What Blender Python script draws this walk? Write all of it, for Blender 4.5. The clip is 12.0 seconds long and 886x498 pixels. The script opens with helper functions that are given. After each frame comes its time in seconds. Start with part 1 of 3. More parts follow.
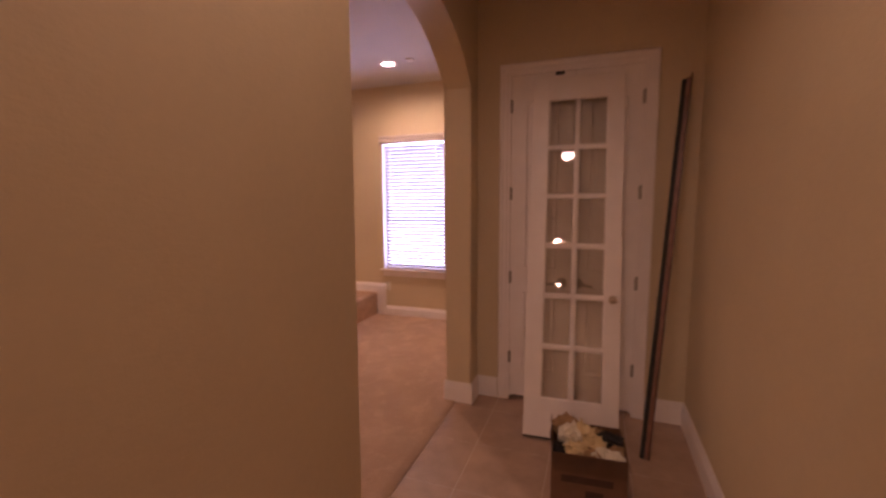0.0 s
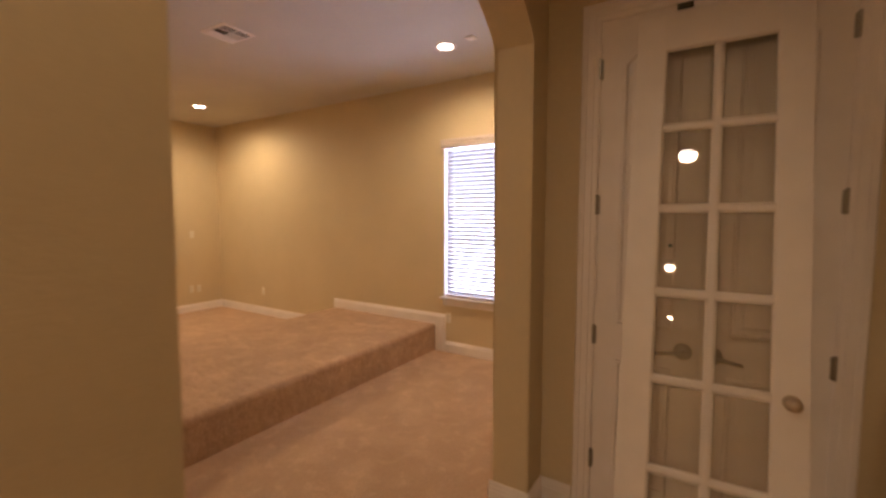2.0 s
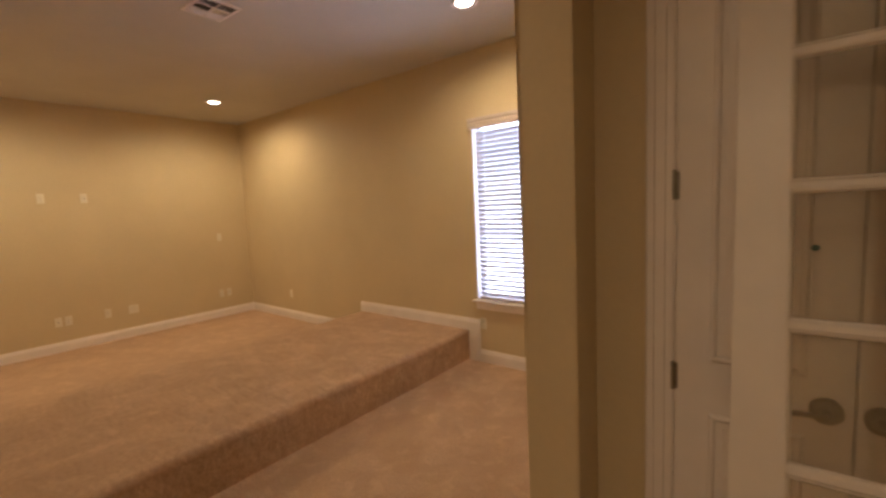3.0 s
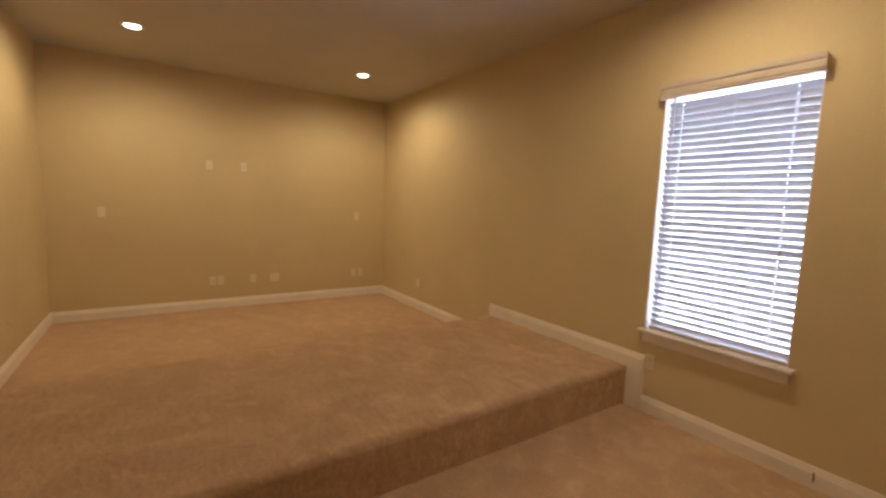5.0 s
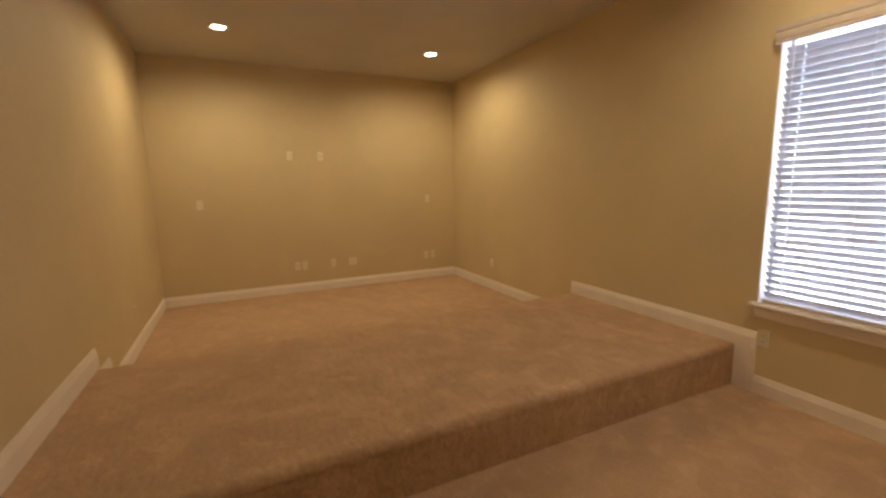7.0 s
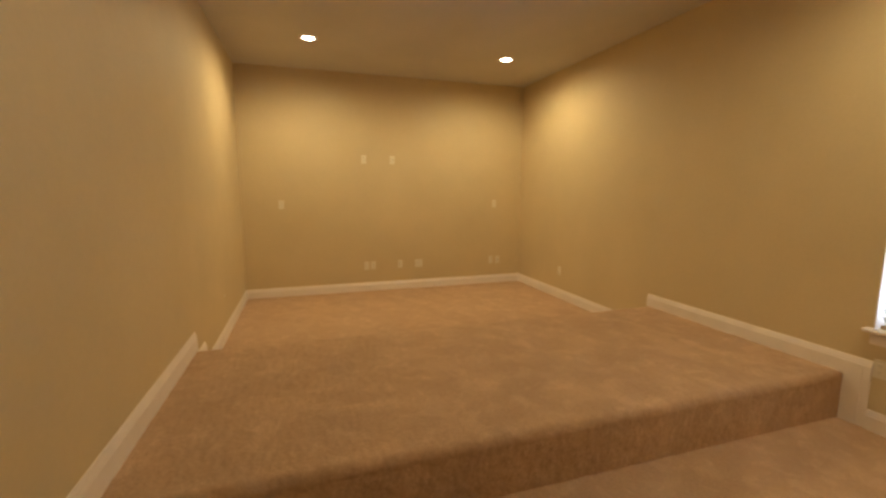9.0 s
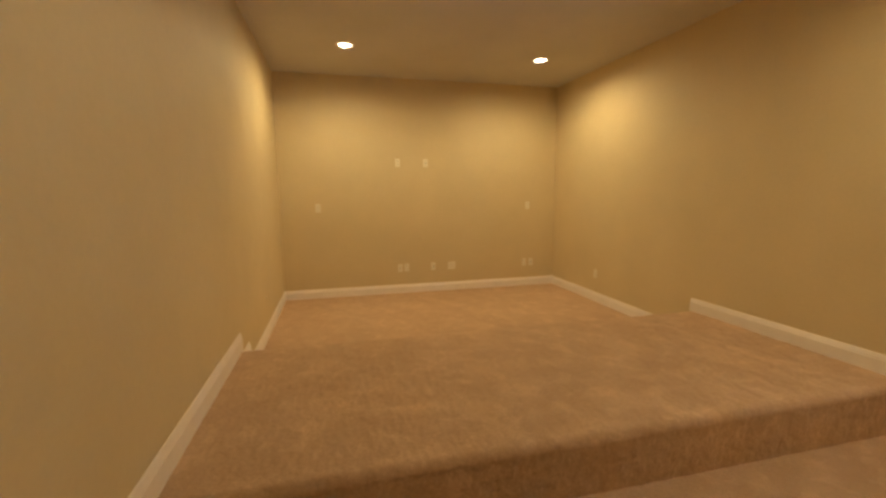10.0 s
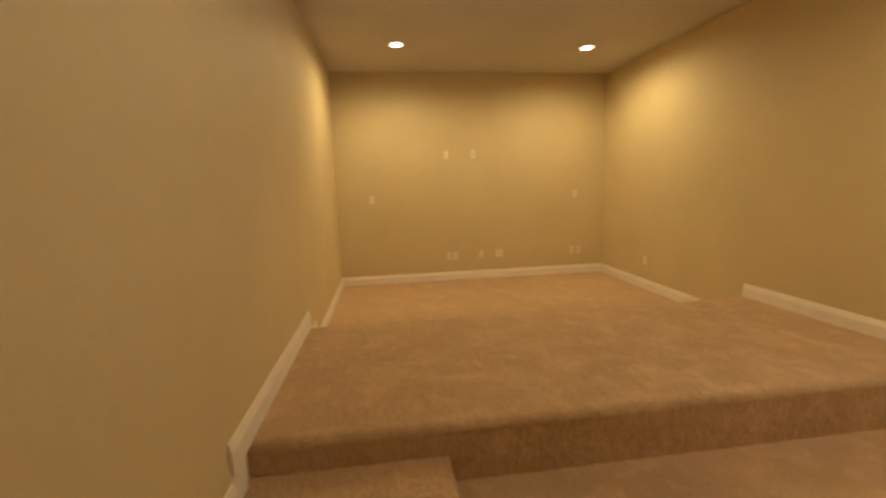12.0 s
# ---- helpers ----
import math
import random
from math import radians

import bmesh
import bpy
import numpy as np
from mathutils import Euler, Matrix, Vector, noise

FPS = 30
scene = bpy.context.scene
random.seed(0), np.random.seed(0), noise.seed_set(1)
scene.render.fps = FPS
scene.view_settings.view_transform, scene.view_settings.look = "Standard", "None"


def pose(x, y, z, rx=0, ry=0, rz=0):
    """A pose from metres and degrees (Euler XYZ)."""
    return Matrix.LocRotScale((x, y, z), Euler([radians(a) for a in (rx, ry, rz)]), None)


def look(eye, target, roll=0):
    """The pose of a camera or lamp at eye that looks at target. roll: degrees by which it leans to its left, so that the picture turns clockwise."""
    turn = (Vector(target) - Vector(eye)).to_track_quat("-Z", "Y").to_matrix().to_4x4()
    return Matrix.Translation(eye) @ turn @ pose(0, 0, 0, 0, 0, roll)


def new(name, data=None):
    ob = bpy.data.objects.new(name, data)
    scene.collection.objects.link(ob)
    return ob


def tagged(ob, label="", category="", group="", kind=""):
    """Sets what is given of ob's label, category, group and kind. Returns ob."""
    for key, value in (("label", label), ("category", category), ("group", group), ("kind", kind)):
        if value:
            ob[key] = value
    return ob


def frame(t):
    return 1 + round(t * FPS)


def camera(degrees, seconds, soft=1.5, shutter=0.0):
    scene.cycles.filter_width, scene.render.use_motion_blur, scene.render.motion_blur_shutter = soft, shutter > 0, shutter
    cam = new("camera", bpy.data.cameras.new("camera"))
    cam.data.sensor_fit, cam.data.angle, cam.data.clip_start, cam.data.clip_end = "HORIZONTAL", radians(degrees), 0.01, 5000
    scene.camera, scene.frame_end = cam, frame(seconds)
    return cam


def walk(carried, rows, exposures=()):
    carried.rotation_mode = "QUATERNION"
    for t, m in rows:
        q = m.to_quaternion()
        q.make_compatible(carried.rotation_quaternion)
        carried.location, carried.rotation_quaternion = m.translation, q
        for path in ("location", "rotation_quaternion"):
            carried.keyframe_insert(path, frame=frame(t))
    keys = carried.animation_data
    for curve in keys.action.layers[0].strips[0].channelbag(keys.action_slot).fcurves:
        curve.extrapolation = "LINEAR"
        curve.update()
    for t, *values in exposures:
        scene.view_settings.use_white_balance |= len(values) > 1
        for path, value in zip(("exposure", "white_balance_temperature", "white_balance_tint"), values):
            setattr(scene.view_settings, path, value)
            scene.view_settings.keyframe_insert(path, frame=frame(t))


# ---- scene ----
cam = camera(92.4, 12.0, soft=2.6, shutter=0.5)
PATH = [
    (0, (2.802, -5.094, 1.56), (2.127, -3.226, 1.327), -0.4),
    (0.5, (2.818, -4.936, 1.526), (1.995, -3.131, 1.268), -1.3),
    (1, (2.772, -4.673, 1.54), (2.006, -2.835, 1.348), -0.7),
    (1.5, (2.735, -4.361, 1.557), (1.773, -2.614, 1.409), -2.0),
    (2, (2.672, -4.032, 1.545), (1.599, -2.352, 1.389), -0.0),
    (2.5, (2.557, -3.741, 1.556), (1.42, -2.102, 1.416), -2.1),
    (3, (2.464, -3.452, 1.563), (1.219, -1.899, 1.364), -2.6),
    (4.8, (1.878, -2.975, 1.513), (0.242, -1.841, 1.321), 0.5),
    (5, (1.834, -2.996, 1.504), (0.183, -1.89, 1.287), 2.2),
    (5.5, (1.776, -3.036, 1.474), (0.096, -1.984, 1.208), -0.5),
    (6, (1.743, -3.068, 1.457), (0.021, -2.087, 1.18), -1.7),
    (6.5, (1.732, -3.09, 1.453), (-0.021, -2.174, 1.156), -1.4),
    (7, (1.712, -3.117, 1.455), (-0.072, -2.265, 1.155), -1.0),
    (9, (1.67, -3.254, 1.451), (-0.214, -2.643, 1.176), 0.2),
    (9.5, (1.656, -3.292, 1.452), (-0.248, -2.744, 1.175), 0.3),
    (10, (1.653, -3.315, 1.467), (-0.269, -2.833, 1.198), -0.4),
    (10.5, (1.653, -3.358, 1.464), (-0.271, -2.88, 1.198), 0.1),
    (11, (1.691, -3.37, 1.467), (-0.234, -2.894, 1.206), -0.6),
    (11.5, (1.742, -3.38, 1.478), (-0.2, -2.973, 1.227), -2.1),
    (12, (1.878, -3.363, 1.456), (-0.081, -3.104, 1.151), -1.7),
]
EXPOSURE = [
    (0.0, 2.2, 5850, 65), (0.5, 2.34, 5850, 59), (1.0, 2.48, 5900, 46), (1.5, 2.55, 6000, 34), (2.0, 2.38, 5950, 30),
    (3.0, 2.15, 5850, 23), (5.0, 1.96, 5850, 17), (7.0, 1.96, 5950, 15), (9.0, 2.25, 6350, 10), (10.5, 2.29, 6600, 8), (12.0, 2.32, 6800, 6),
]
walk(cam, [(t, look(eye, target, roll)) for t, eye, target, roll in PATH], EXPOSURE)

# ---- world, daylight, lamps ----
world = bpy.data.worlds.new("world")
scene.world = world
world.use_nodes = True
wn = world.node_tree
sky = wn.nodes.new("ShaderNodeTexSky")
sky.sky_type, sky.sun_disc = "NISHITA", False
sky.sun_elevation, sky.sun_rotation = radians(50), radians(212)
wn.nodes["Background"].inputs["Strength"].default_value = 0.15
wn.links.new(sky.outputs["Color"], wn.nodes["Background"].inputs["Color"])

LAMP = (1.0, 0.75, 0.36)


def sun_lamp(direction, strength, angle):
    data = bpy.data.lights.new("sun", "SUN")
    data.energy, data.angle, data.color = strength, radians(angle), (1.0, 0.96, 0.9)
    ob = new("sun", data)
    ob.matrix_world = look((0, 0, 20), Vector((0, 0, 20)) + Vector(direction))


sun_lamp((0.35, 0.55, -0.8), 3.6, 3)


def can_lamp(x, y, z, watts):
    data = bpy.data.lights.new("can_lamp", "SPOT")
    data.energy, data.color = watts, LAMP
    data.spot_size, data.spot_blend, data.shadow_soft_size = radians(176), 0.66, 0.075
    ob = new("can_lamp", data)
    ob.location = (x, y, z)


CEIL = 3.005
ROOM_CANS = [(-3.20, -0.89), (-3.18, -3.154), (0.647, -0.82), (0.66, -3.154)]
HALL_CANS = [(2.60, -4.21), (2.47, -7.90), (2.50, -12.6)]
for (cx, cy), watts in zip(ROOM_CANS + HALL_CANS, (21.5, 21.5, 16.5, 4.0, 5.5, 37, 48)):
    can_lamp(cx, cy, CEIL - 0.02, watts)


def window_light(watts):
    """Daylight in the window's opening, outside the glass."""
    data = bpy.data.lights.new("window_daylight", "AREA")
    data.shape, data.size, data.size_y = "RECTANGLE", 0.86, 1.70
    data.energy, data.color = watts, (0.86, 0.92, 1.0)
    ob = new("window_daylight", data)
    ob.matrix_world = look((0.546, 0.19, 1.48), (0.546, -1.0, 1.48))


window_light(4.6)


# ---- materials ----
def material(name, colour, rough=0.5, metal=0.0, **other):
    m = bpy.data.materials.new(name)
    m.use_nodes = True
    b = m.node_tree.nodes["Principled BSDF"]
    b.inputs["Base Color"].default_value = (*colour, 1)
    b.inputs["Roughness"].default_value = rough
    b.inputs["Metallic"].default_value = metal
    for key, value in other.items():
        b.inputs[key.replace("_", " ")].default_value = value
    return m


def coords(m, scale=(1, 1, 1)):
    t = m.node_tree
    g, v = t.nodes.new("ShaderNodeNewGeometry"), t.nodes.new("ShaderNodeMapping")
    v.inputs["Scale"].default_value = scale
    t.links.new(g.outputs["Position"], v.inputs["Vector"])
    return v.outputs["Vector"]


def noise_tex(m, vec, scale, detail=4, rough=0.5, bend=0.0):
    n = m.node_tree.nodes.new("ShaderNodeTexNoise")
    n.inputs["Scale"].default_value, n.inputs["Detail"].default_value = scale, detail
    n.inputs["Roughness"].default_value, n.inputs["Distortion"].default_value = rough, bend
    m.node_tree.links.new(vec, n.inputs["Vector"])
    return n.outputs["Fac"]


def ramp(m, fac, stops):
    r = m.node_tree.nodes.new("ShaderNodeValToRGB")
    while len(r.color_ramp.elements) < len(stops):
        r.color_ramp.elements.new(0.5)
    for e, (p, c) in zip(r.color_ramp.elements, stops):
        e.position, e.color = p, (*c, 1)
    m.node_tree.links.new(fac, r.inputs["Fac"])
    return r.outputs["Color"]


def mixed(m, a, b, mode="MULTIPLY", fac=1.0):
    n = m.node_tree.nodes.new("ShaderNodeMix")
    n.data_type, n.blend_type = "RGBA", mode
    n.inputs["Factor"].default_value = fac
    m.node_tree.links.new(a, n.inputs["A"])
    m.node_tree.links.new(b, n.inputs["B"])
    return n.outputs["Result"]


def colour_in(m, out):
    m.node_tree.links.new(out, m.node_tree.nodes["Principled BSDF"].inputs["Base Color"])


def rough_in(m, fac, low, high):
    n = m.node_tree.nodes.new("ShaderNodeMapRange")
    n.inputs["To Min"].default_value, n.inputs["To Max"].default_value = low, high
    m.node_tree.links.new(fac, n.inputs["Value"])
    m.node_tree.links.new(n.outputs["Result"], m.node_tree.nodes["Principled BSDF"].inputs["Roughness"])


def bump_in(m, fac, strength, distance):
    t = m.node_tree
    b = t.nodes.new("ShaderNodeBump")
    b.inputs["Strength"].default_value, b.inputs["Distance"].default_value = strength, distance
    old = t.nodes["Principled BSDF"].inputs["Normal"].links
    if old:
        t.links.new(old[0].from_socket, b.inputs["Normal"])
    t.links.new(fac, b.inputs["Height"])
    t.links.new(b.outputs["Normal"], t.nodes["Principled BSDF"].inputs["Normal"])


def tone(c, k):
    return tuple(min(1, v * k) for v in c)


def painted_wall(name, c, rough=0.62):
    m = material(name, c, rough)
    v = coords(m)
    big = ramp(m, noise_tex(m, v, 1.3, 3), [(0.3, tone(c, 0.95)), (0.7, tone(c, 1.04))])
    small = ramp(m, noise_tex(m, v, 40, 3), [(0.3, (0.97, 0.97, 0.97)), (0.7, (1, 1, 1))])
    colour_in(m, mixed(m, big, small))
    bump_in(m, noise_tex(m, coords(m, (38, 38, 105)), 1.0, 3, 0.5), 0.26, 0.003)
    bump_in(m, noise_tex(m, v, 160, 2, 0.4), 0.2, 0.0015)
    bump_in(m, noise_tex(m, v, 5, 2, 0.4), 0.1, 0.006)
    rough_in(m, noise_tex(m, v, 6, 2), rough - 0.08, rough + 0.1)
    return m


def carpet_material():
    c = (0.535, 0.367, 0.25)
    m = material("carpet", c, 0.95, Sheen_Weight=0.22, Sheen_Roughness=0.6, Specular_IOR_Level=0.1)
    m.node_tree.nodes["Principled BSDF"].inputs["Sheen Tint"].default_value = (0.95, 0.75, 0.6, 1)
    v = coords(m)
    nap = ramp(m, noise_tex(m, v, 2.4, 4, 0.6), [(0.34, tone(c, 0.95)), (0.5, c), (0.66, tone(c, 1.05))])
    tuft = ramp(m, noise_tex(m, v, 170, 3, 0.7), [(0.3, (0.88, 0.88, 0.88)), (0.7, (1.06, 1.05, 1.04))])
    brushed = ramp(m, noise_tex(m, v, 4.6, 3, 0.5, 0.5),
                   [(0.34, (0.97, 0.965, 0.96)), (0.50, (0.99, 0.99, 0.99)), (0.55, (1.03, 1.03, 1.03)), (0.63, (1.07, 1.075, 1.08))])
    prints = ramp(m, noise_tex(m, v, 9, 2, 0.5, 0.4), [(0.42, (0.985, 0.985, 0.985)), (0.58, (1.0, 1.0, 1.0)), (0.63, (1.08, 1.085, 1.09))])
    nap = mixed(m, mixed(m, nap, brushed), prints)
    clump = ramp(m, noise_tex(m, v, 55, 4, 0.65), [(0.3, (0.90, 0.895, 0.89)), (0.68, (1.05, 1.05, 1.045))])
    colour_in(m, mixed(m, mixed(m, nap, tuft), clump))
    bump_in(m, noise_tex(m, v, 48, 4, 0.7), 0.5, 0.012)
    bump_in(m, noise_tex(m, v, 150, 4, 0.7), 0.5, 0.004)
    bump_in(m, noise_tex(m, v, 14, 4, 0.55), 0.3, 0.010)
    return m


def trim_material():
    c = (0.87, 0.80, 0.77)
    m = material("trim_paint", c, 0.35)
    v = coords(m)
    colour_in(m, ramp(m, noise_tex(m, v, 7, 4), [(0.25, tone(c, 0.93)), (0.7, c)]))
    bump_in(m, noise_tex(m, v, 60, 2), 0.06, 0.001)
    rough_in(m, noise_tex(m, v, 25, 3), 0.28, 0.45)
    return m


def tile_material():
    c = (0.43, 0.295, 0.205)
    m = material("tile", c, 0.4)
    v = coords(m)
    cloud = ramp(m, noise_tex(m, v, 5, 6, 0.65), [(0.3, tone(c, 0.84)), (0.5, c), (0.72, tone(c, 1.16))])
    info = m.node_tree.nodes.new("ShaderNodeObjectInfo")
    each = ramp(m, info.outputs["Random"], [(0.0, (0.93, 0.92, 0.91)), (1.0, (1.05, 1.05, 1.05))])
    colour_in(m, mixed(m, cloud, each))
    bump_in(m, noise_tex(m, v, 45, 4), 0.15, 0.002)
    rough_in(m, noise_tex(m, v, 12, 3), 0.3, 0.5)
    return m


def wood_like(name, c, rough=0.4, scale=(60, 60, 3)):
    m = material(name, c, rough)
    v = coords(m, scale)
    colour_in(m, ramp(m, noise_tex(m, v, 1.0, 5, 0.6), [(0.3, tone(c, 0.65)), (0.7, tone(c, 1.25))]))
    bump_in(m, noise_tex(m, v, 1.5, 3), 0.15, 0.001)
    return m


def speckled(name, c, rough, scale, depth, bump=0.2, metal=0.0):
    m = material(name, c, rough, metal)
    v = coords(m)
    colour_in(m, ramp(m, noise_tex(m, v, scale, 5), [(0.3, tone(c, 1 - depth)), (0.7, tone(c, 1 + depth * 0.6))]))
    bump_in(m, noise_tex(m, v, scale * 4, 3), bump, 0.001)
    return m


WALL = painted_wall("tan_wall_paint", (0.645, 0.53, 0.34))
CEILING = painted_wall("white_ceiling_paint", (0.58, 0.545, 0.505), 0.8)
CARPET = carpet_material()
TRIM = trim_material()
TILE = tile_material()
GROUT = speckled("grout", (0.62, 0.50, 0.41), 0.9, 30, 0.15)
CEMENT = speckled("cement", (0.45, 0.44, 0.42), 0.9, 8, 0.15)
PLATE = speckled("plate_plastic", (0.75, 0.69, 0.58), 0.35, 20, 0.03, 0.02)
DARK = material("dark_slot", (0.03, 0.028, 0.025), 0.6)
NICKEL = speckled("satin_nickel", (0.36, 0.33, 0.29), 0.32, 60, 0.08, 0.03, 1.0)
KNOB = speckled("worn_nickel_knob", (0.56, 0.47, 0.38), 0.45, 60, 0.08, 0.03, 1.0)
BLACK_METAL = speckled("black_edge", (0.018, 0.016, 0.016), 0.75, 40, 0.3, 0.1)
DARK_RED = wood_like("dark_red_edge", (0.075, 0.016, 0.014))
RED_WOOD = wood_like("reddish_wood", (0.27, 0.13, 0.085))
CARDBOARD = speckled("cardboard", (0.17, 0.085, 0.045), 0.85, 14, 0.15)
CARTON_DARK = speckled("carton_ink", (0.07, 0.032, 0.02), 0.8, 20, 0.2)
PAPER = speckled("packing_paper", (0.66, 0.52, 0.27), 0.8, 9, 0.2)
WHITE_PAPER = speckled("white_paper", (0.72, 0.66, 0.52), 0.8, 9, 0.12)


def thin_material(name, colour, share):
    m = speckled(name, colour, 0.45, 12, 0.04, 0.03)
    t = m.node_tree
    glow, mix = t.nodes.new("ShaderNodeBsdfTranslucent"), t.nodes.new("ShaderNodeMixShader")
    glow.inputs["Color"].default_value = (0.80, 0.78, 0.86, 1)
    mix.inputs["Fac"].default_value = share
    t.links.new(t.nodes["Principled BSDF"].outputs["BSDF"], mix.inputs[1])
    t.links.new(glow.outputs["BSDF"], mix.inputs[2])
    t.links.new(mix.outputs["Shader"], t.nodes["Material Output"].inputs["Surface"])
    return m


BLIND = thin_material("blind_slat", (0.72, 0.71, 0.74), 0.13)
CORD = thin_material("blind_cord", (0.95, 0.95, 0.95), 0.85)
VALANCE = speckled("valance_vinyl", (0.60, 0.52, 0.49), 0.45, 14, 0.06, 0.03)
VINYL = speckled("window_vinyl", (0.80, 0.80, 0.80), 0.35, 12, 0.03, 0.02)
# Dark colour gives the shallow ring the shade of a deep can.
BAFFLE_SHADE = material("baffle_enamel", (0.30, 0.25, 0.19), 0.5)
VENT_SHADE = material("duct_inside", (0.05, 0.045, 0.04), 0.8)
GLASS = material("clear_glass", (0.95, 0.97, 0.96), 0.0, Transmission_Weight=1.0, IOR=1.45)
# Brown tint replaces the shade behind the leaf, since its panes cast none.
DOOR_GLASS = material("door_glass", (0.66, 0.60, 0.50), 0.0, Transmission_Weight=0.94, IOR=1.5)
LENS = material("lamp_lens", (1, 1, 1), 0.4, Emission_Color=(1.0, 0.82, 0.58, 1), Emission_Strength=4.0)


# ---- building helpers ----
def part(name, bm, mat, parent=None, label="", smooth=False):
    me = bpy.data.meshes.new(name)
    bmesh.ops.recalc_face_normals(bm, faces=bm.faces)
    for f in bm.faces:
        f.smooth = smooth
    bm.to_mesh(me)
    bm.free()
    me.materials.append(mat)
    ob = new(name, me)
    if parent is not None:
        ob.parent = parent
    if label:
        tagged(ob, label)
    return ob


def again(ob, x=0.0, y=0.0, z=0.0, turn=None):
    """Another object on the same mesh under the same parent, moved."""
    c = new(ob.name.split(".")[0], ob.data)
    c.parent = ob.parent
    c.matrix_basis = Matrix.Translation((x, y, z)) @ (turn or Matrix())
    return c


def thing(name, label, category, m=None, group=""):
    ob = new(name)
    if m is not None:
        ob.matrix_world = m
    return tagged(ob, label, category, group)


def structure(ob, label, category):
    return tagged(ob, label, category, kind="structure")


def box(bm, x0, x1, y0, y1, z0, z1, bevel=0.0, segs=2):
    v = [bm.verts.new((x, y, z)) for x in (x0, x1) for y in (y0, y1) for z in (z0, z1)]
    faces = [bm.faces.new([v[i] for i in q]) for q in
             ((0, 1, 3, 2), (4, 6, 7, 5), (0, 4, 5, 1), (2, 3, 7, 6), (0, 2, 6, 4), (1, 5, 7, 3))]
    if bevel:
        edges = list({e for f in faces for e in f.edges})
        bmesh.ops.bevel(bm, geom=edges, offset=bevel, segments=segs, profile=0.5, affect="EDGES")


def boxed(*args, **kw):
    bm = bmesh.new()
    box(bm, *args, **kw)
    return bm


def cyl(bm, radius, depth, m=Matrix(), segs=24, top=None):
    bmesh.ops.create_cone(bm, cap_ends=True, segments=segs, radius1=radius,
                          radius2=radius if top is None else top, depth=depth, matrix=m)


def tube(name, points, radius, mat, parent, segs=8):
    """A round rod bent through the points, as a mesh."""
    bm = bmesh.new()
    rings = []
    pts = [Vector(p) for p in points]
    for i, p in enumerate(pts):
        d = (pts[min(i + 1, len(pts) - 1)] - pts[max(i - 1, 0)]).normalized()
        q = d.to_track_quat("Z", "Y")
        rings.append([bm.verts.new(p + q @ Vector((radius * math.cos(a), radius * math.sin(a), 0)))
                      for a in (2 * math.pi * k / segs for k in range(segs))])
    for a, b in zip(rings, rings[1:]):
        for k in range(segs):
            bm.faces.new((a[k], a[(k + 1) % segs], b[(k + 1) % segs], b[k]))
    bm.faces.new(rings[0][::-1]), bm.faces.new(rings[-1])
    return part(name, bm, mat, parent, smooth=True)


def prism(bm, outline, axis, a, b):
    """An outline of two coordinates, drawn out along an axis from a to b."""
    def at(p, d):
        return {"x": (d, p[0], p[1]), "y": (p[0], d, p[1]), "z": (p[0], p[1], d)}[axis]
    va = [bm.verts.new(at(p, a)) for p in outline]
    vb = [bm.verts.new(at(p, b)) for p in outline]
    bm.faces.new(va), bm.faces.new(vb[::-1])
    n = len(outline)
    sides = [bm.faces.new((va[i], va[(i + 1) % n], vb[(i + 1) % n], vb[i])) for i in range(n)]
    return va, vb, sides


# ---- shell: walls, floors, ceilings ----
LEFT, SCREEN, ARCH0, ARCH1 = -4.04, -4.395, 1.737, 1.936
JAMB_NEAR, JAMB_FAR, DOORWALL, RIGHT = -3.69, -2.088, -1.905, 3.415
SPRING, RISE = 2.345, 0.35
END = -5.45
WIN_X0, WIN_X1, WIN_Z0, WIN_Z1 = 0.108, 0.985, 0.625, 2.335

structure(part("wall_screen", boxed(SCREEN - 0.14, SCREEN, LEFT - 0.14, 0.16, -0.06, CEIL + 0.1), WALL),
          "tan painted end wall with low and high cover plates", "wall")
structure(part("wall_side", boxed(SCREEN, ARCH0, LEFT - 0.14, LEFT, -0.06, CEIL + 0.1), WALL),
          "plain tan painted side wall beside the platform", "wall")


def window_wall():
    bm = bmesh.new()
    x0, x1, z0, z1 = SCREEN, 5.2, -0.06, CEIL + 0.1
    xs, zs = (x0, WIN_X0, WIN_X1, x1), (z0, WIN_Z0, WIN_Z1, z1)
    grid = {(i, k, d): bm.verts.new((xs[i], (0.0, 0.16)[d], zs[k])) for i in range(4) for k in range(4) for d in (0, 1)}
    for d in (0, 1):
        for i in range(3):
            for k in range(3):
                if (i, k) != (1, 1):
                    bm.faces.new([grid[p] for p in ((i, k, d), (i + 1, k, d), (i + 1, k + 1, d), (i, k + 1, d))])
    rim = [(1, 1), (2, 1), (2, 2), (1, 2)]
    for (a, b), (c, d) in zip(rim, rim[1:] + rim[:1]):
        bm.faces.new([grid[p] for p in ((a, b, 0), (c, d, 0), (c, d, 1), (a, b, 1))])
    structure(part("wall_window", bm, WALL), "tan painted long wall with one window", "wall")


window_wall()


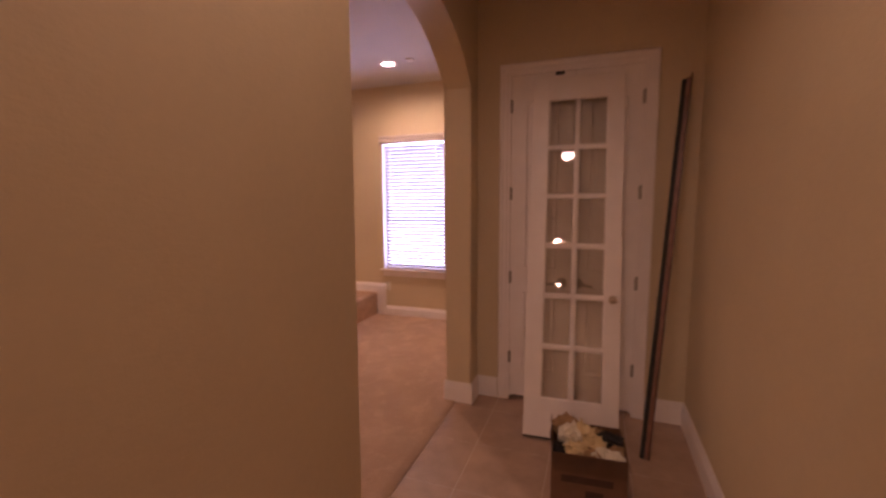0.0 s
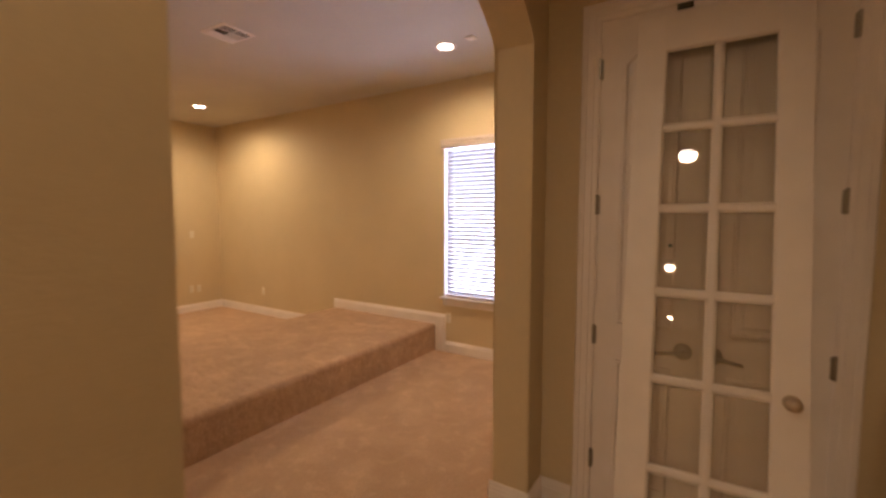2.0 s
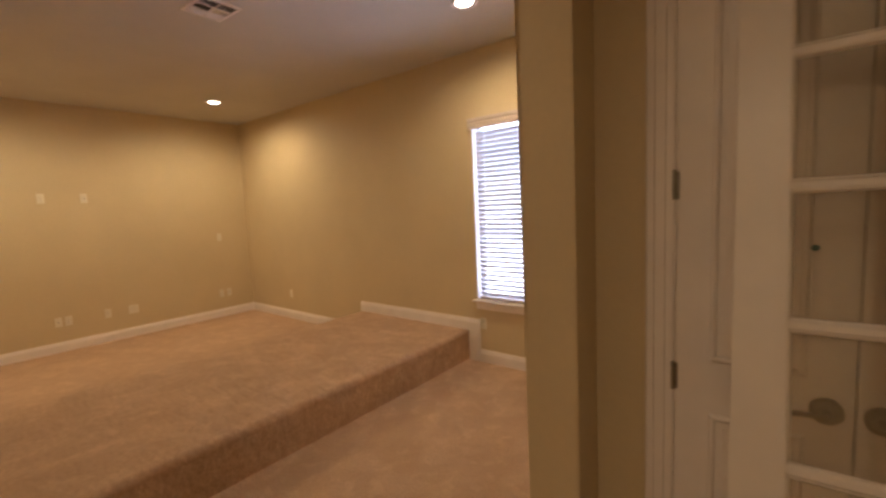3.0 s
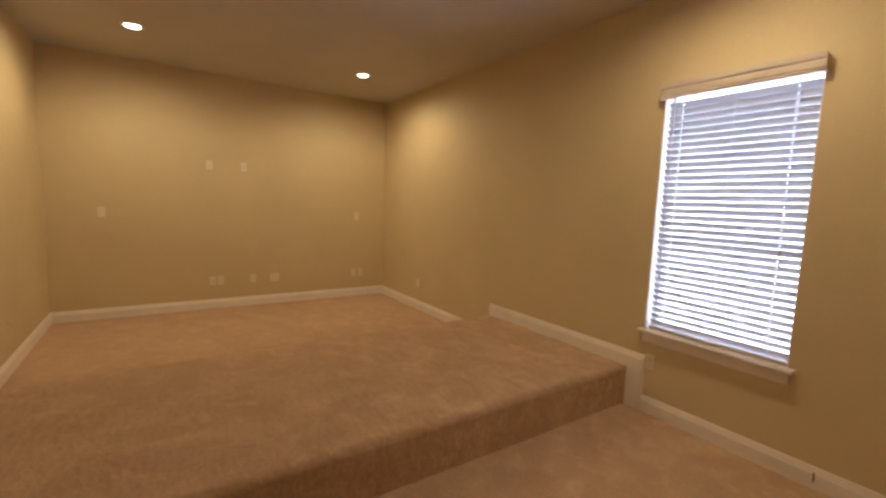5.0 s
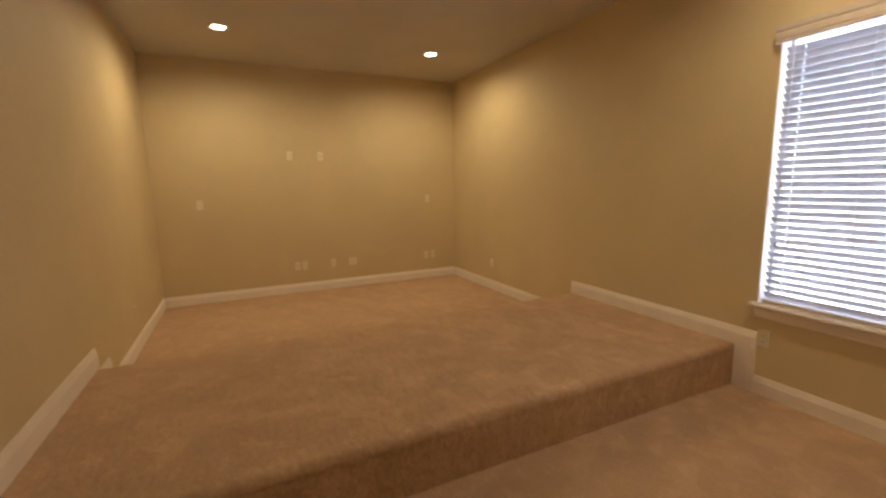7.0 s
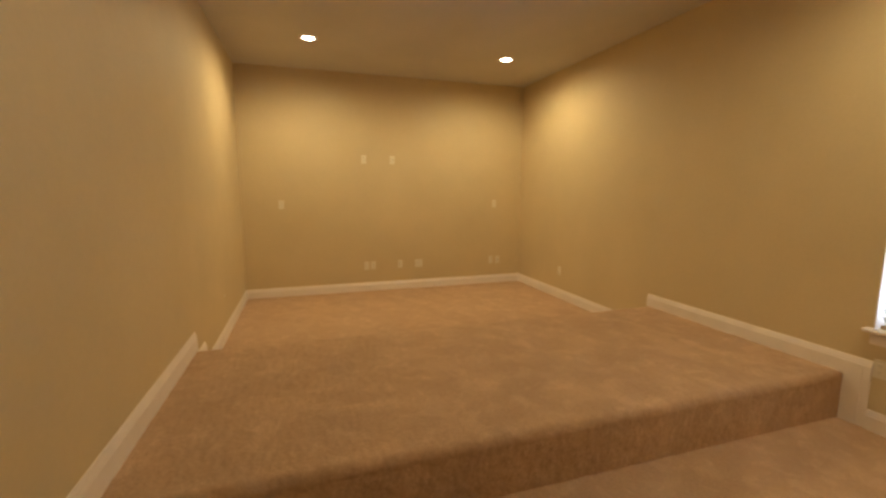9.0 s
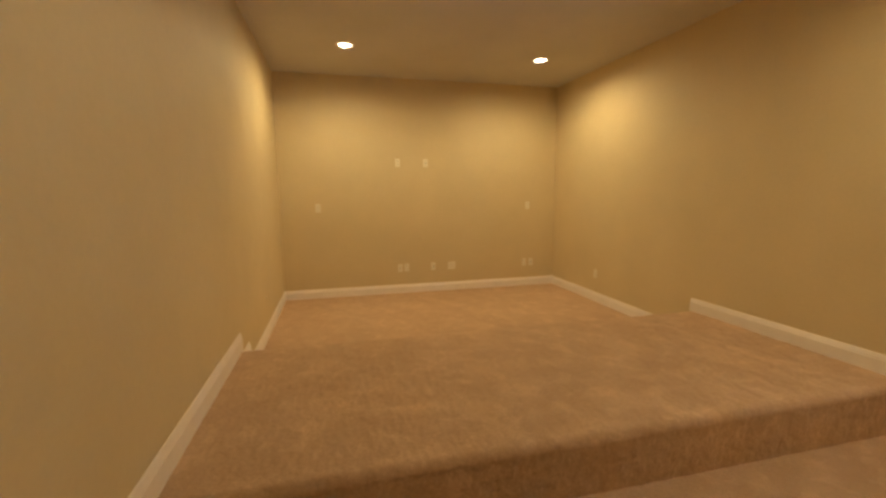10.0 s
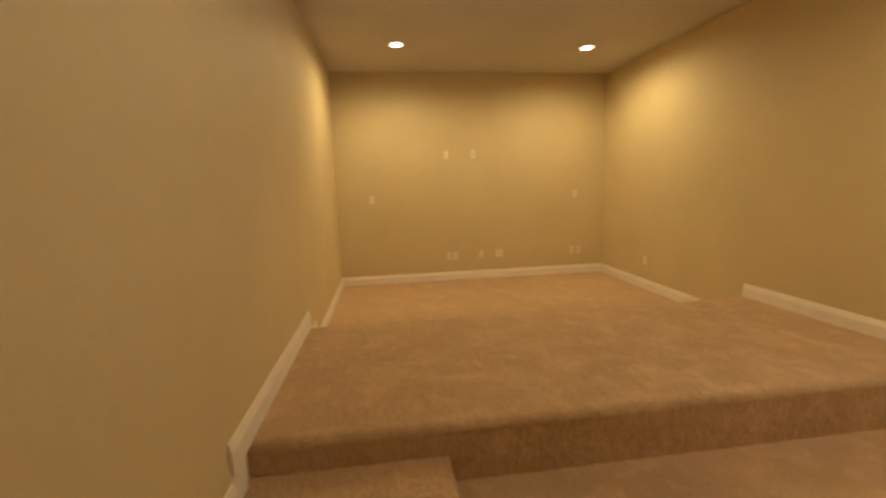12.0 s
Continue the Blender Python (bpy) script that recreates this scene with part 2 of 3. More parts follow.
def arch_wall():
    bm = bmesh.new()
    half = (JAMB_FAR - JAMB_NEAR) / 2
    mid, radius = (JAMB_FAR + JAMB_NEAR) / 2, (half * half + RISE * RISE) / (2 * RISE)
    turn = math.asin(half / radius)
    arc = [(mid + radius * math.sin(a), SPRING + RISE - radius + radius * math.cos(a))
           for a in (-turn + 2 * turn * k / 32 for k in range(33))]
    top = CEIL + 0.1
    outline = [(END, -0.06), (JAMB_NEAR, -0.06)] + arc + [(JAMB_FAR, -0.06), (0.0, -0.06), (0.0, top), (END, top)]
    va, vb, sides = prism(bm, outline, "x", ARCH0, ARCH1)
    edges = [e for e in bm.edges if all(1 <= (va.index(v) if v in va else vb.index(v)) <= 35 for v in e.verts)
             and (all(v in va for v in e.verts) or all(v in vb for v in e.verts))]
    bmesh.ops.bevel(bm, geom=edges, offset=0.014, segments=4, profile=0.5, affect="EDGES")
    structure(part("wall_arch", bm, WALL), "tan painted wall with a segmental arched opening", "wall")


arch_wall()

DX0, DX1, DZ = 2.187, 3.083, 2.445


def door_wall():
    bm = bmesh.new()
    top = CEIL + 0.1
    prism(bm, [(ARCH1, -0.06), (DX0, -0.06), (DX0, DZ), (DX1, DZ), (DX1, -0.06), (RIGHT, -0.06), (RIGHT, top), (ARCH1, top)],
          "y", DOORWALL, DOORWALL + 0.12)
    structure(part("wall_closet", bm, WALL), "tan painted hall end wall around a closet door", "wall")


door_wall()
structure(part("wall_hall", boxed(RIGHT, RIGHT + 0.14, END, 0.0, -0.06, CEIL + 0.1), WALL),
          "plain tan painted hall wall", "wall")
# Unseen walls added past the hall, to close it in around the far lamps.
structure(part("wall_entry_left", boxed(0.2, ARCH0, END - 0.14, END, -0.06, CEIL + 0.1), WALL), "unseen tan wall added to enclose the lamps beyond the hall", "wall")
structure(part("wall_entry_right", boxed(RIGHT + 0.14, 5.2, END - 0.14, END, -0.06, CEIL + 0.1), WALL), "unseen tan wall added to enclose the lamps beyond the hall", "wall")
structure(part("wall_entry_west", boxed(0.06, 0.2, -14.6, END, -0.06, CEIL + 0.1), WALL), "unseen tan wall added to enclose the lamps beyond the hall", "wall")
structure(part("wall_entry_east", boxed(5.2, 5.34, -14.6, 0.16, -0.06, CEIL + 0.1), WALL), "unseen tan wall added to enclose the lamps beyond the hall", "wall")
structure(part("wall_entry_south", boxed(0.2, 5.2, -14.6, -14.46, -0.06, CEIL + 0.1), WALL), "unseen tan wall added to enclose the lamps beyond the hall", "wall")
structure(part("ceiling", boxed(SCREEN - 0.1, 5.3, -14.55, 0.12, CEIL, CEIL + 0.08), CEILING),
          "flat white painted ceiling", "ceiling")

CARPET_EDGE = 1.812


def rough_sheet(us, vs, place, amount, seed):
    """A net of quads whose corners wander a little, for carpet."""
    bm = bmesh.new()
    rows = []
    for u in us:
        row = []
        for v in vs:
            p = Vector(place(u, v))
            d = (noise.noise_vector(p * 15 + Vector((seed, 0, 0))) * 0.7 + noise.noise_vector(p * 44) * 0.9 + noise.noise_vector(p * 83) * 0.6) * amount
            row.append(bm.verts.new(p + d))
        rows.append(row)
    for a, b in zip(rows, rows[1:]):
        for i in range(len(vs) - 1):
            bm.faces.new((a[i], b[i], b[i + 1], a[i + 1]))
    return bm


def spaced(a, b, step):
    n = max(1, round(abs(b - a) / step))
    return [a + (b - a) * i / n for i in range(n + 1)]


def carpet_floor():
    us = spaced(SCREEN - 0.02, CARPET_EDGE, 0.06) + [CARPET_EDGE + 0.006, CARPET_EDGE + 0.008]
    vs = spaced(LEFT - 0.02, 0.02, 0.06)
    drop = {len(us) - 2: -0.006, len(us) - 1: -0.03}
    level = {u: drop.get(i, 0.0) for i, u in enumerate(us)}
    bm = rough_sheet(us, vs, lambda u, v: (u, v, level[u]), 0.0015, 3)
    structure(part("floor_carpet", bm, CARPET, smooth=True), "beige wall-to-wall cut-pile carpet", "carpet")


carpet_floor()
structure(part("floor_slab", boxed(SCREEN - 0.1, CARPET_EDGE - 0.02, LEFT - 0.1, 0.1, -0.2, -0.02), CEMENT), "cement floor slab", "floor")


def nosed_profile(front, back, height, r=0.045):
    """Across a carpeted step: up the front, over a rounded nosing, along the top and down the back."""
    pts = [(front - 0.002, z) for z in spaced(-0.01, height - r - 0.01, 0.011)]
    pts += [(front - r + r * math.cos(a), height - r + r * math.sin(a)) for a in (math.pi / 2 * k / 6 for k in range(7))]
    pts += [(x, height) for x in spaced(front - r - 0.02, back + r, 0.03)]
    pts += [(back + r - r * math.sin(a), height - r + r * math.cos(a)) for a in (math.pi / 2 * k / 5 for k in range(1, 6))]
    pts += [(back, z) for z in (height * 0.5, -0.01)]
    return pts


def carpet_step(name, front, back, y0, y1, height, label, cap=False):
    prof = nosed_profile(front, back, height)
    vs = spaced(y0, y1, 0.011)
    bm = rough_sheet(list(range(len(prof))), vs, lambda i, v: (prof[i][0], v, prof[i][1]), 0.0050, 11)
    if cap:
        bm.verts.ensure_lookup_table()
        n = len(vs)
        bm.faces.new([bm.verts[i * n + n - 1] for i in range(len(prof))])
    structure(part(name, bm, CARPET, smooth=not cap), label, "platform")


PLAT_BACK = -1.66
carpet_step("seating_platform", 0.0, PLAT_BACK, LEFT - 0.01, 0.01, 0.304, "raised seating platform covered in beige carpet")
carpet_step("carpet_step", 0.30, -0.02, LEFT - 0.01, -3.115, 0.152, "low carpeted half step against the platform", cap=True)
carpet_step("carpet_step_front", PLAT_BACK + 0.02, -1.94, LEFT - 0.01, -3.115, 0.152, "low carpeted half step behind the platform", cap=True)


# ---- trim ----
def base_profile(h):
    return [(0.0, 0.0), (0.016, 0.0), (0.016, h * 0.70), (0.0125, h * 0.745), (0.0125, h * 0.80), (0.0085, h * 0.87),
            (0.007, h * 0.94), (0.003, h), (0.0, h)]


def baseboard(p, q, out, h, z=0.0):
    """A moulded base from p to q on a wall that faces out."""
    bm = bmesh.new()
    p, q, out = Vector((*p, z)), Vector((*q, z)), Vector((*out, 0))
    ends = [[bm.verts.new(e + out * d + Vector((0, 0, k))) for d, k in base_profile(h)] for e in (p, q)]
    n = len(ends[0])
    for i in range(n):
        bm.faces.new((ends[0][i], ends[0][(i + 1) % n], ends[1][(i + 1) % n], ends[1][i]))
    bm.faces.new(ends[0]), bm.faces.new(ends[1][::-1])
    return structure(part("baseboard", bm, TRIM), "white painted moulded baseboard", "baseboard")


BH = 0.128
baseboard((SCREEN, LEFT), (SCREEN, 0), (1, 0), BH, -0.004)
baseboard((SCREEN, 0), (PLAT_BACK + 0.01, 0), (0, -1), BH, -0.004)
baseboard((PLAT_BACK, 0), (0.135, 0), (0, -1), BH, 0.300)
baseboard((0.135, 0), (ARCH0, 0), (0, -1), BH, -0.004)
baseboard((SCREEN, LEFT), (PLAT_BACK - 0.15, LEFT), (0, 1), BH, -0.004)
baseboard((-1.94, LEFT), (PLAT_BACK - 0.005, LEFT), (0, 1), BH, 0.145)
baseboard((PLAT_BACK, LEFT), (0.205, LEFT), (0, 1), 0.143, 0.300)
baseboard((0.200, LEFT), (0.43, LEFT), (0, 1), BH, 0.145)
baseboard((0.43, LEFT), (ARCH0, LEFT), (0, 1), BH, -0.004)
baseboard((ARCH0, LEFT), (ARCH0, JAMB_NEAR), (-1, 0), BH, -0.004)
baseboard((ARCH0, JAMB_FAR), (ARCH0, 0), (-1, 0), BH, -0.004)
HB, TZ = 0.160, -0.008
baseboard((ARCH0 - 0.014, JAMB_FAR), (ARCH1 + 0.016, JAMB_FAR), (0, -1), HB, TZ)
baseboard((ARCH1, JAMB_FAR - 0.014), (ARCH1, DOORWALL), (1, 0), HB, TZ)
baseboard((ARCH1, DOORWALL), (DX0 - 0.086, DOORWALL), (0, -1), HB, TZ)
baseboard((DX1 + 0.086, DOORWALL), (RIGHT, DOORWALL), (0, -1), HB, TZ)
baseboard((RIGHT, END), (RIGHT, DOORWALL), (-1, 0), HB, TZ)
baseboard((ARCH1, END), (ARCH1, JAMB_NEAR), (1, 0), HB, TZ)
baseboard((ARCH0 - 0.014, JAMB_NEAR), (ARCH1 + 0.016, JAMB_NEAR), (0, 1), HB, TZ)



def riser_board(x0, x1, z0, z1, wall_y, side):
    bm = bmesh.new()
    prism(bm, [(x0 + k, wall_y + side * d * 1.09) for d, k in base_profile(x1 - x0)], "z", z0, z1)
    structure(part("trim_riser_board", bm, TRIM), "white upright board where the baseboard steps", "trim")


riser_board(0.001, 0.1352, -0.01, 0.385, 0.0, -1)
riser_board(0.075, 0.2052, 0.13, 0.396, LEFT, 1)
riser_board(0.30, 0.4302, -0.01, 0.23, LEFT, 1)


def door_casing():
    prof = [(0.0, 0.0), (0.0, 0.011), (0.008, 0.014), (0.024, 0.014), (0.028, 0.018), (0.056, 0.018), (0.060, 0.022),
            (0.078, 0.022), (0.085, 0.016), (0.085, 0.0)]
    bm = bmesh.new()
    xl, xr, zt = DX0 + 0.006, DX1 - 0.006, DZ - 0.006
    loops = [[bm.verts.new((x, DOORWALL - v, z)) for x, z in
              ((xl - u, -0.01), (xl - u, zt + u), (xr + u, zt + u), (xr + u, -0.01))] for u, v in prof]
    for a, b in zip(loops, loops[1:]):
        for i in range(3):
            bm.faces.new((a[i], a[i + 1], b[i + 1], b[i]))
    structure(part("door_casing", bm, TRIM), "white moulded casing around the closet doors", "door casing")
    bm = bmesh.new()
    for x0, x1, z0, z1 in ((DX0, DX0 + 0.018, 0, DZ), (DX1 - 0.018, DX1, 0, DZ), (DX0 + 0.018, DX1 - 0.018, DZ - 0.018, DZ)):
        box(bm, x0, x1, DOORWALL + 0.05, DOORWALL + 0.12, z0 - 0.008, z1)
    structure(part("door_jamb", bm, TRIM), "white door jamb lining", "door jamb")


door_casing()


# ---- closet doors ----
def ring(bm, outline, widths):
    """Raised moulding round an outline in x and z: (inset, y) pairs."""
    pts = [Vector((x, z)) for x, z in outline]
    n = len(pts)
    loops = []
    for inset, y in widths:
        loop = []
        for i in range(n):
            a, b, c = pts[i - 1], pts[i], pts[(i + 1) % n]
            n1, n2 = (b - a).normalized(), (c - b).normalized()
            n1, n2 = Vector((-n1.y, n1.x)), Vector((-n2.y, n2.x))
            m = (n1 + n2).normalized()
            q = b + m * (inset / max(0.4, m.dot(n1)))
            loop.append(bm.verts.new((q.x, y, q.y)))
        loops.append(loop)
    for a, b in zip(loops, loops[1:]):
        for i in range(n):
            bm.faces.new((a[i], a[(i + 1) % n], b[(i + 1) % n], b[i]))
    return loops


def panel_outline(x0, x1, z0, z1, arch=0.0):
    top = []
    if arch:
        for k in range(13):
            f = k / 12
            top.append((x1 + (x0 - x1) * f, z1 - arch + arch * math.sin(math.pi * f)))
    else:
        top = [(x1, z1), (x0, z1)]
    return [(x0, z0), (x1, z0)] + top


def closet_leaf(name, x0, x1, hinge_left):
    door = thing(name, "closed white two-panel closet door leaf", "door", Matrix.Translation((x0, DOORWALL, 0)))
    tagged(door, kind="structure")
    w, h0, h1, thick = x1 - x0, 0.028, DZ - 0.005, 0.035
    bm = bmesh.new()
    box(bm, 0, w, 0.0, thick, h0, h1, bevel=0.002)
    part("leaf", bm, TRIM, door)
    for z0, z1, arch in ((0.255, 0.855, 0.0), (1.035, 2.31, 0.08)):
        bm = bmesh.new()
        loops = ring(bm, panel_outline(0.105, w - 0.105, z0, z1, arch),
                     [(-0.003, 0.001), (0.0, -0.006), (0.007, -0.010), (0.014, -0.007), (0.018, -0.0012), (0.036, -0.0008), (0.052, -0.007)])
        bm.faces.new(loops[-1])
        part("raised_panel", bm, TRIM, door)
    hx = 0.0 if hinge_left else w
    for z in (0.335, 0.966, 1.596, 2.224):
        bm = bmesh.new()
        cyl(bm, 0.0075, 0.09, Matrix.Translation((hx, -0.008, z)), 12)
        cyl(bm, 0.009, 0.006, Matrix.Translation((hx, -0.008, z + 0.048)), 12, top=0.004)
        box(bm, hx - 0.014, hx + 0.014, -0.004, 0.002, z - 0.044, z + 0.044)
        part("hinge", bm, NICKEL, door, "satin nickel hinge")
    lx = w - 0.058 if hinge_left else 0.050
    s = -1 if hinge_left else 1
    bm = bmesh.new()
    cyl(bm, 0.038, 0.010, pose(lx, -0.005, 0.945, 90), 28)
    cyl(bm, 0.030, 0.008, pose(lx, -0.013, 0.945, 90), 28, top=0.018)
    cyl(bm, 0.011, 0.04, pose(lx, -0.03, 0.945, 90), 16)
    rose = part("lever_rose", bm, NICKEL, door, "round satin nickel rose", smooth=False)
    tube("lever_handle", [(lx - s * 0.008, -0.052, 0.945), (lx + s * 0.02, -0.054, 0.947), (lx + s * 0.06, -0.052, 0.941),
                          (lx + s * 0.105, -0.048, 0.931)], 0.0085, NICKEL, rose)
    return door


MEET = (DX0 + DX1) / 2
closet_leaf("door_1", DX0 + 0.004, MEET - 0.002, True)
# Added strip, so that no dark line or bright slit shows between the leaves.
structure(part("door_astragal", boxed(MEET - 0.02, MEET + 0.02, DOORWALL + 0.036, DOORWALL + 0.046, 0.014, DZ - 0.02), TRIM), "white strip added behind the door edges to block their gap", "trim")
closet_leaf("door_2", MEET + 0.002, DX1 - 0.004, False)
bm = boxed(2.50, 2.56, DOORWALL - 0.013, DOORWALL + 0.01, DZ - 0.026, DZ - 0.006)
structure(part("ball_catch_plate", bm, DARK), "dark metal ball catch plate in the door head", "door catch")


# ---- French door leaf leaning on the closet doors ----
def french_door():
    d = thing("french_door", "loose white glazed French door leaning on the closet doors", "door",
              pose(2.387, -2.425, 0.0, -11.0, -0.3, 2.0))
    w, h, t = 0.590, 2.432, 0.035
    gx0, gx1, gz0, gz1 = 0.110, 0.491, 0.260, 2.278
    bars = (("stile", 0, gx0, 0.012, h), ("stile", gx1, w, 0.012, h), ("top_rail", gx0, gx1, gz1, h), ("bottom_rail", gx0, gx1, 0.012, gz0))
    # Dark strip stands in for the shade under the leaf's bottom edge.
    part("door_sweep", boxed(0.004, w - 0.004, 0.004, t - 0.004, 0.0, 0.014), DARK, d, "dark strip in place of the shaded gap under the door")
    for name, x0, x1, z0, z1 in bars:
        part(name, boxed(x0, x1, 0, t, z0, z1, bevel=0.0015), TRIM, d)
    mid, m = (gx0 + gx1) / 2, 0.011
    bm = boxed(mid - m, mid + m, 0.006, t - 0.006, gz0 - 0.002, gz1 + 0.002, bevel=0.005)
    part("muntin", bm, TRIM, d)
    rows = [gz0 + (gz1 - gz0) * k / 6 for k in range(7)]
    for z in rows[1:-1]:
        for a, b in ((gx0 - 0.002, mid - m + 0.004), (mid + m - 0.004, gx1 + 0.002)):
            part("muntin", boxed(a, b, 0.006, t - 0.006, z - m, z + m, bevel=0.005), TRIM, d)
    for x0, x1 in ((gx0, mid - m), (mid + m, gx1)):
        for k in range(6):
            a, b = rows[k] + (m if k else 0), rows[k + 1] - (m if k < 5 else 0)
            p = part("pane", boxed(x0 - 0.002, x1 + 0.002, t / 2 - 0.002, t / 2 + 0.002, a - 0.002, b + 0.002), DOOR_GLASS, d, "slightly dusty clear glass pane, its tint standing in for shade")
            p.visible_shadow = False
            bm = bmesh.new()
            o = [(x0, a), (x1, a), (x1, b), (x0, b)]
            ring(bm, o, [(-0.001, 0.003), (0.004, 0.005), (0.008, t / 2 - 0.003)])
            part("glazing_bead", bm, TRIM, p)
    # A small dark green disc set just before the glass.
    bm = bmesh.new()
    cyl(bm, 0.008, 0.006, pose(0.158, t / 2 - 0.005, 1.455, 90), 16)
    part("dot_sticker", bm, material("dark_green_dot", (0.012, 0.04, 0.015), 0.5), d, "small dark green dot on the glass")
    bm = bmesh.new()
    kx, kz = 0.541, 0.928
    cyl(bm, 0.027, 0.008, pose(kx, -0.004, kz, 90), 28)
    rose = part("knob_rose", bm, KNOB, d, "round satin nickel rose")
    bm = bmesh.new()
    cyl(bm, 0.010, 0.03, pose(kx, -0.02, kz, 90), 16)
    bmesh.ops.create_uvsphere(bm, u_segments=24, v_segments=14, radius=0.024, matrix=pose(kx, -0.040, kz, 90) @ Matrix.Diagonal((1, 1, 0.72, 1)))
    part("knob", bm, KNOB, rose, smooth=True)


french_door()


# ---- leaning board in the hall corner ----
def leaning_board():
    foot, head = Vector((3.135, -2.44, -0.006)), Vector((3.320, -2.00, 2.322))
    d = head - foot
    z = d.normalized()
    x = Vector((1, -0.25, 0)).normalized()
    y = z.cross(x).normalized()
    x = y.cross(z)
    m = Matrix((x, y, z)).transposed().to_4x4()
    m.translation = foot
    b = thing("leaning_board", "long narrow dark-edged reddish wooden board leaning in the corner", "board", m)
    n = d.length
    part("board", boxed(-0.018, 0.006, 0.0, 0.018, 0.004, n - 0.02, bevel=0.002), RED_WOOD, b)
    part("dark_edge", boxed(-0.042, -0.018, -0.012, 0.026, 0.004, n - 0.035, bevel=0.003), BLACK_METAL, b, "black channel along one edge")
    part("dark_edge", boxed(0.006, 0.013, -0.010, 0.024, 0.004, n, bevel=0.002), DARK_RED, b, "thin dark red strip along the other edge")


leaning_board()


# ---- box of packing paper ----
def crumple(bm, centre, size, seed, rough=0.5):
    got = bmesh.ops.create_icosphere(bm, subdivisions=3, radius=1.0)["verts"]
    for v in got:
        n = noise.noise_vector(v.co * 1.7 + Vector((seed, 0, 0)))
        k = noise.noise(v.co * 4.1 + Vector((0, seed, 0)))
        p = v.co * (1 + rough * k) + n * rough * 0.7
        v.co = Vector(centre) + Vector((p.x * size[0], p.y * size[1], p.z * size[2]))


def cardboard_box():
    x0, x1, y0, y1, h, t = 2.625, 2.99, -3.0, -2.68, 0.285, 0.005
    b = thing("cardboard_box", "open brown cardboard box full of crumpled packing paper", "box", Matrix.Translation((x0, y0, -0.006)) @ pose(0, 0, 0, 0, 0, 4))
    w, d = x1 - x0, y1 - y0
    part("bottom", boxed(0, w, 0, d, 0, t), CARDBOARD, b)
    for name, a in (("side", (0, w, 0, t, t, h)), ("side", (0, w, d - t, d, t, h)), ("side", (0, t, t, d - t, t, h)), ("side", (w - t, w, t, d - t, t, h))):
        part(name, boxed(*a, bevel=0.001), CARDBOARD, b)
    flaps = ((pose(0, 0, h, -108), w, 0.085), (pose(w, d, h, -100, 0, 180), w, 0.10), (pose(w, 0, h, -106, 0, 90), d, 0.11), (pose(0, d, h, 98, 0, -90), d, 0.05))
    for m, length, depth in flaps:
        bm = bmesh.new()
        us, vs = spaced(0.004, length - 0.004, 0.03), spaced(0.0, depth, 0.03)
        rows = [[bm.verts.new(m @ Vector((u, v, 0.006 * noise.noise(Vector((u * 9, v * 14, length)))))) for v in vs] for u in us]
        for r, q in zip(rows, rows[1:]):
            for i in range(len(vs) - 1):
                bm.faces.new((r[i], q[i], q[i + 1], r[i + 1]))
        bmesh.ops.solidify(bm, geom=bm.faces[:], thickness=0.004)
        part("flap", bm, CARDBOARD, b)
    # Two darker bars on the front side, below the flap.
    for a in ((0.05, 0.30, 0.135, 0.172), (0.17, 0.255, 0.04, 0.10)):
        part("print_bar", boxed(a[0], a[1], -0.0012, 0.0, a[2], a[3]), CARTON_DARK, b, "dark bar on the front of the box")
    return x0, y0, w, d, h


bx, by, bw, bd, bh = cardboard_box()
random.seed(5)
TAN_PAPER = speckled("tan_paper", (0.36, 0.23, 0.11), 0.85, 11, 0.25)
PACKING = [
    (0.14, 0.72, 0.02, 0.060, 0.055, 0.060, TAN_PAPER), (0.22, 0.50, 0.01, 0.055, 0.055, 0.060, WHITE_PAPER),
    (0.40, 0.62, 0.00, 0.062, 0.060, 0.062, PAPER), (0.55, 0.46, -0.02, 0.060, 0.050, 0.050, PAPER),
    (0.33, 0.28, -0.04, 0.066, 0.052, 0.050, PAPER), (0.50, 0.22, -0.05, 0.050, 0.045, 0.045, TAN_PAPER),
    (0.66, 0.30, -0.04, 0.050, 0.045, 0.045, WHITE_PAPER), (0.82, 0.22, -0.03, 0.055, 0.045, 0.030, WHITE_PAPER),
    (0.30, 0.82, -0.01, 0.050, 0.040, 0.050, PAPER), (0.60, 0.78, -0.03, 0.055, 0.045, 0.050, TAN_PAPER),
    (0.09, 0.26, -0.05, 0.035, 0.045, 0.050, BLACK_METAL), (0.76, 0.62, 0.00, 0.070, 0.040, 0.030, BLACK_METAL),
    (0.88, 0.50, -0.03, 0.035, 0.045, 0.030, TAN_PAPER),
]
PAPER_WORDS = {TAN_PAPER: "crumpled tan packing paper in the box", WHITE_PAPER: "crumpled off-white packing paper in the box",
               PAPER: "crumpled yellowish packing paper in the box", BLACK_METAL: "black plastic scrap in the box"}
for i, (fx, fy, fz, sx, sy, sz, mat) in enumerate(PACKING):
    bm = bmesh.new()
    crumple(bm, (bx + fx * bw, by + fy * bd, bh + fz), (sx, sy, sz), i * 3.7, 0.6)
    ob = part("black_scrap" if mat is BLACK_METAL else "packing_paper", bm, mat)
    tagged(ob, PAPER_WORDS[mat], "scrap" if mat is BLACK_METAL else "packing paper", "packing in the box")


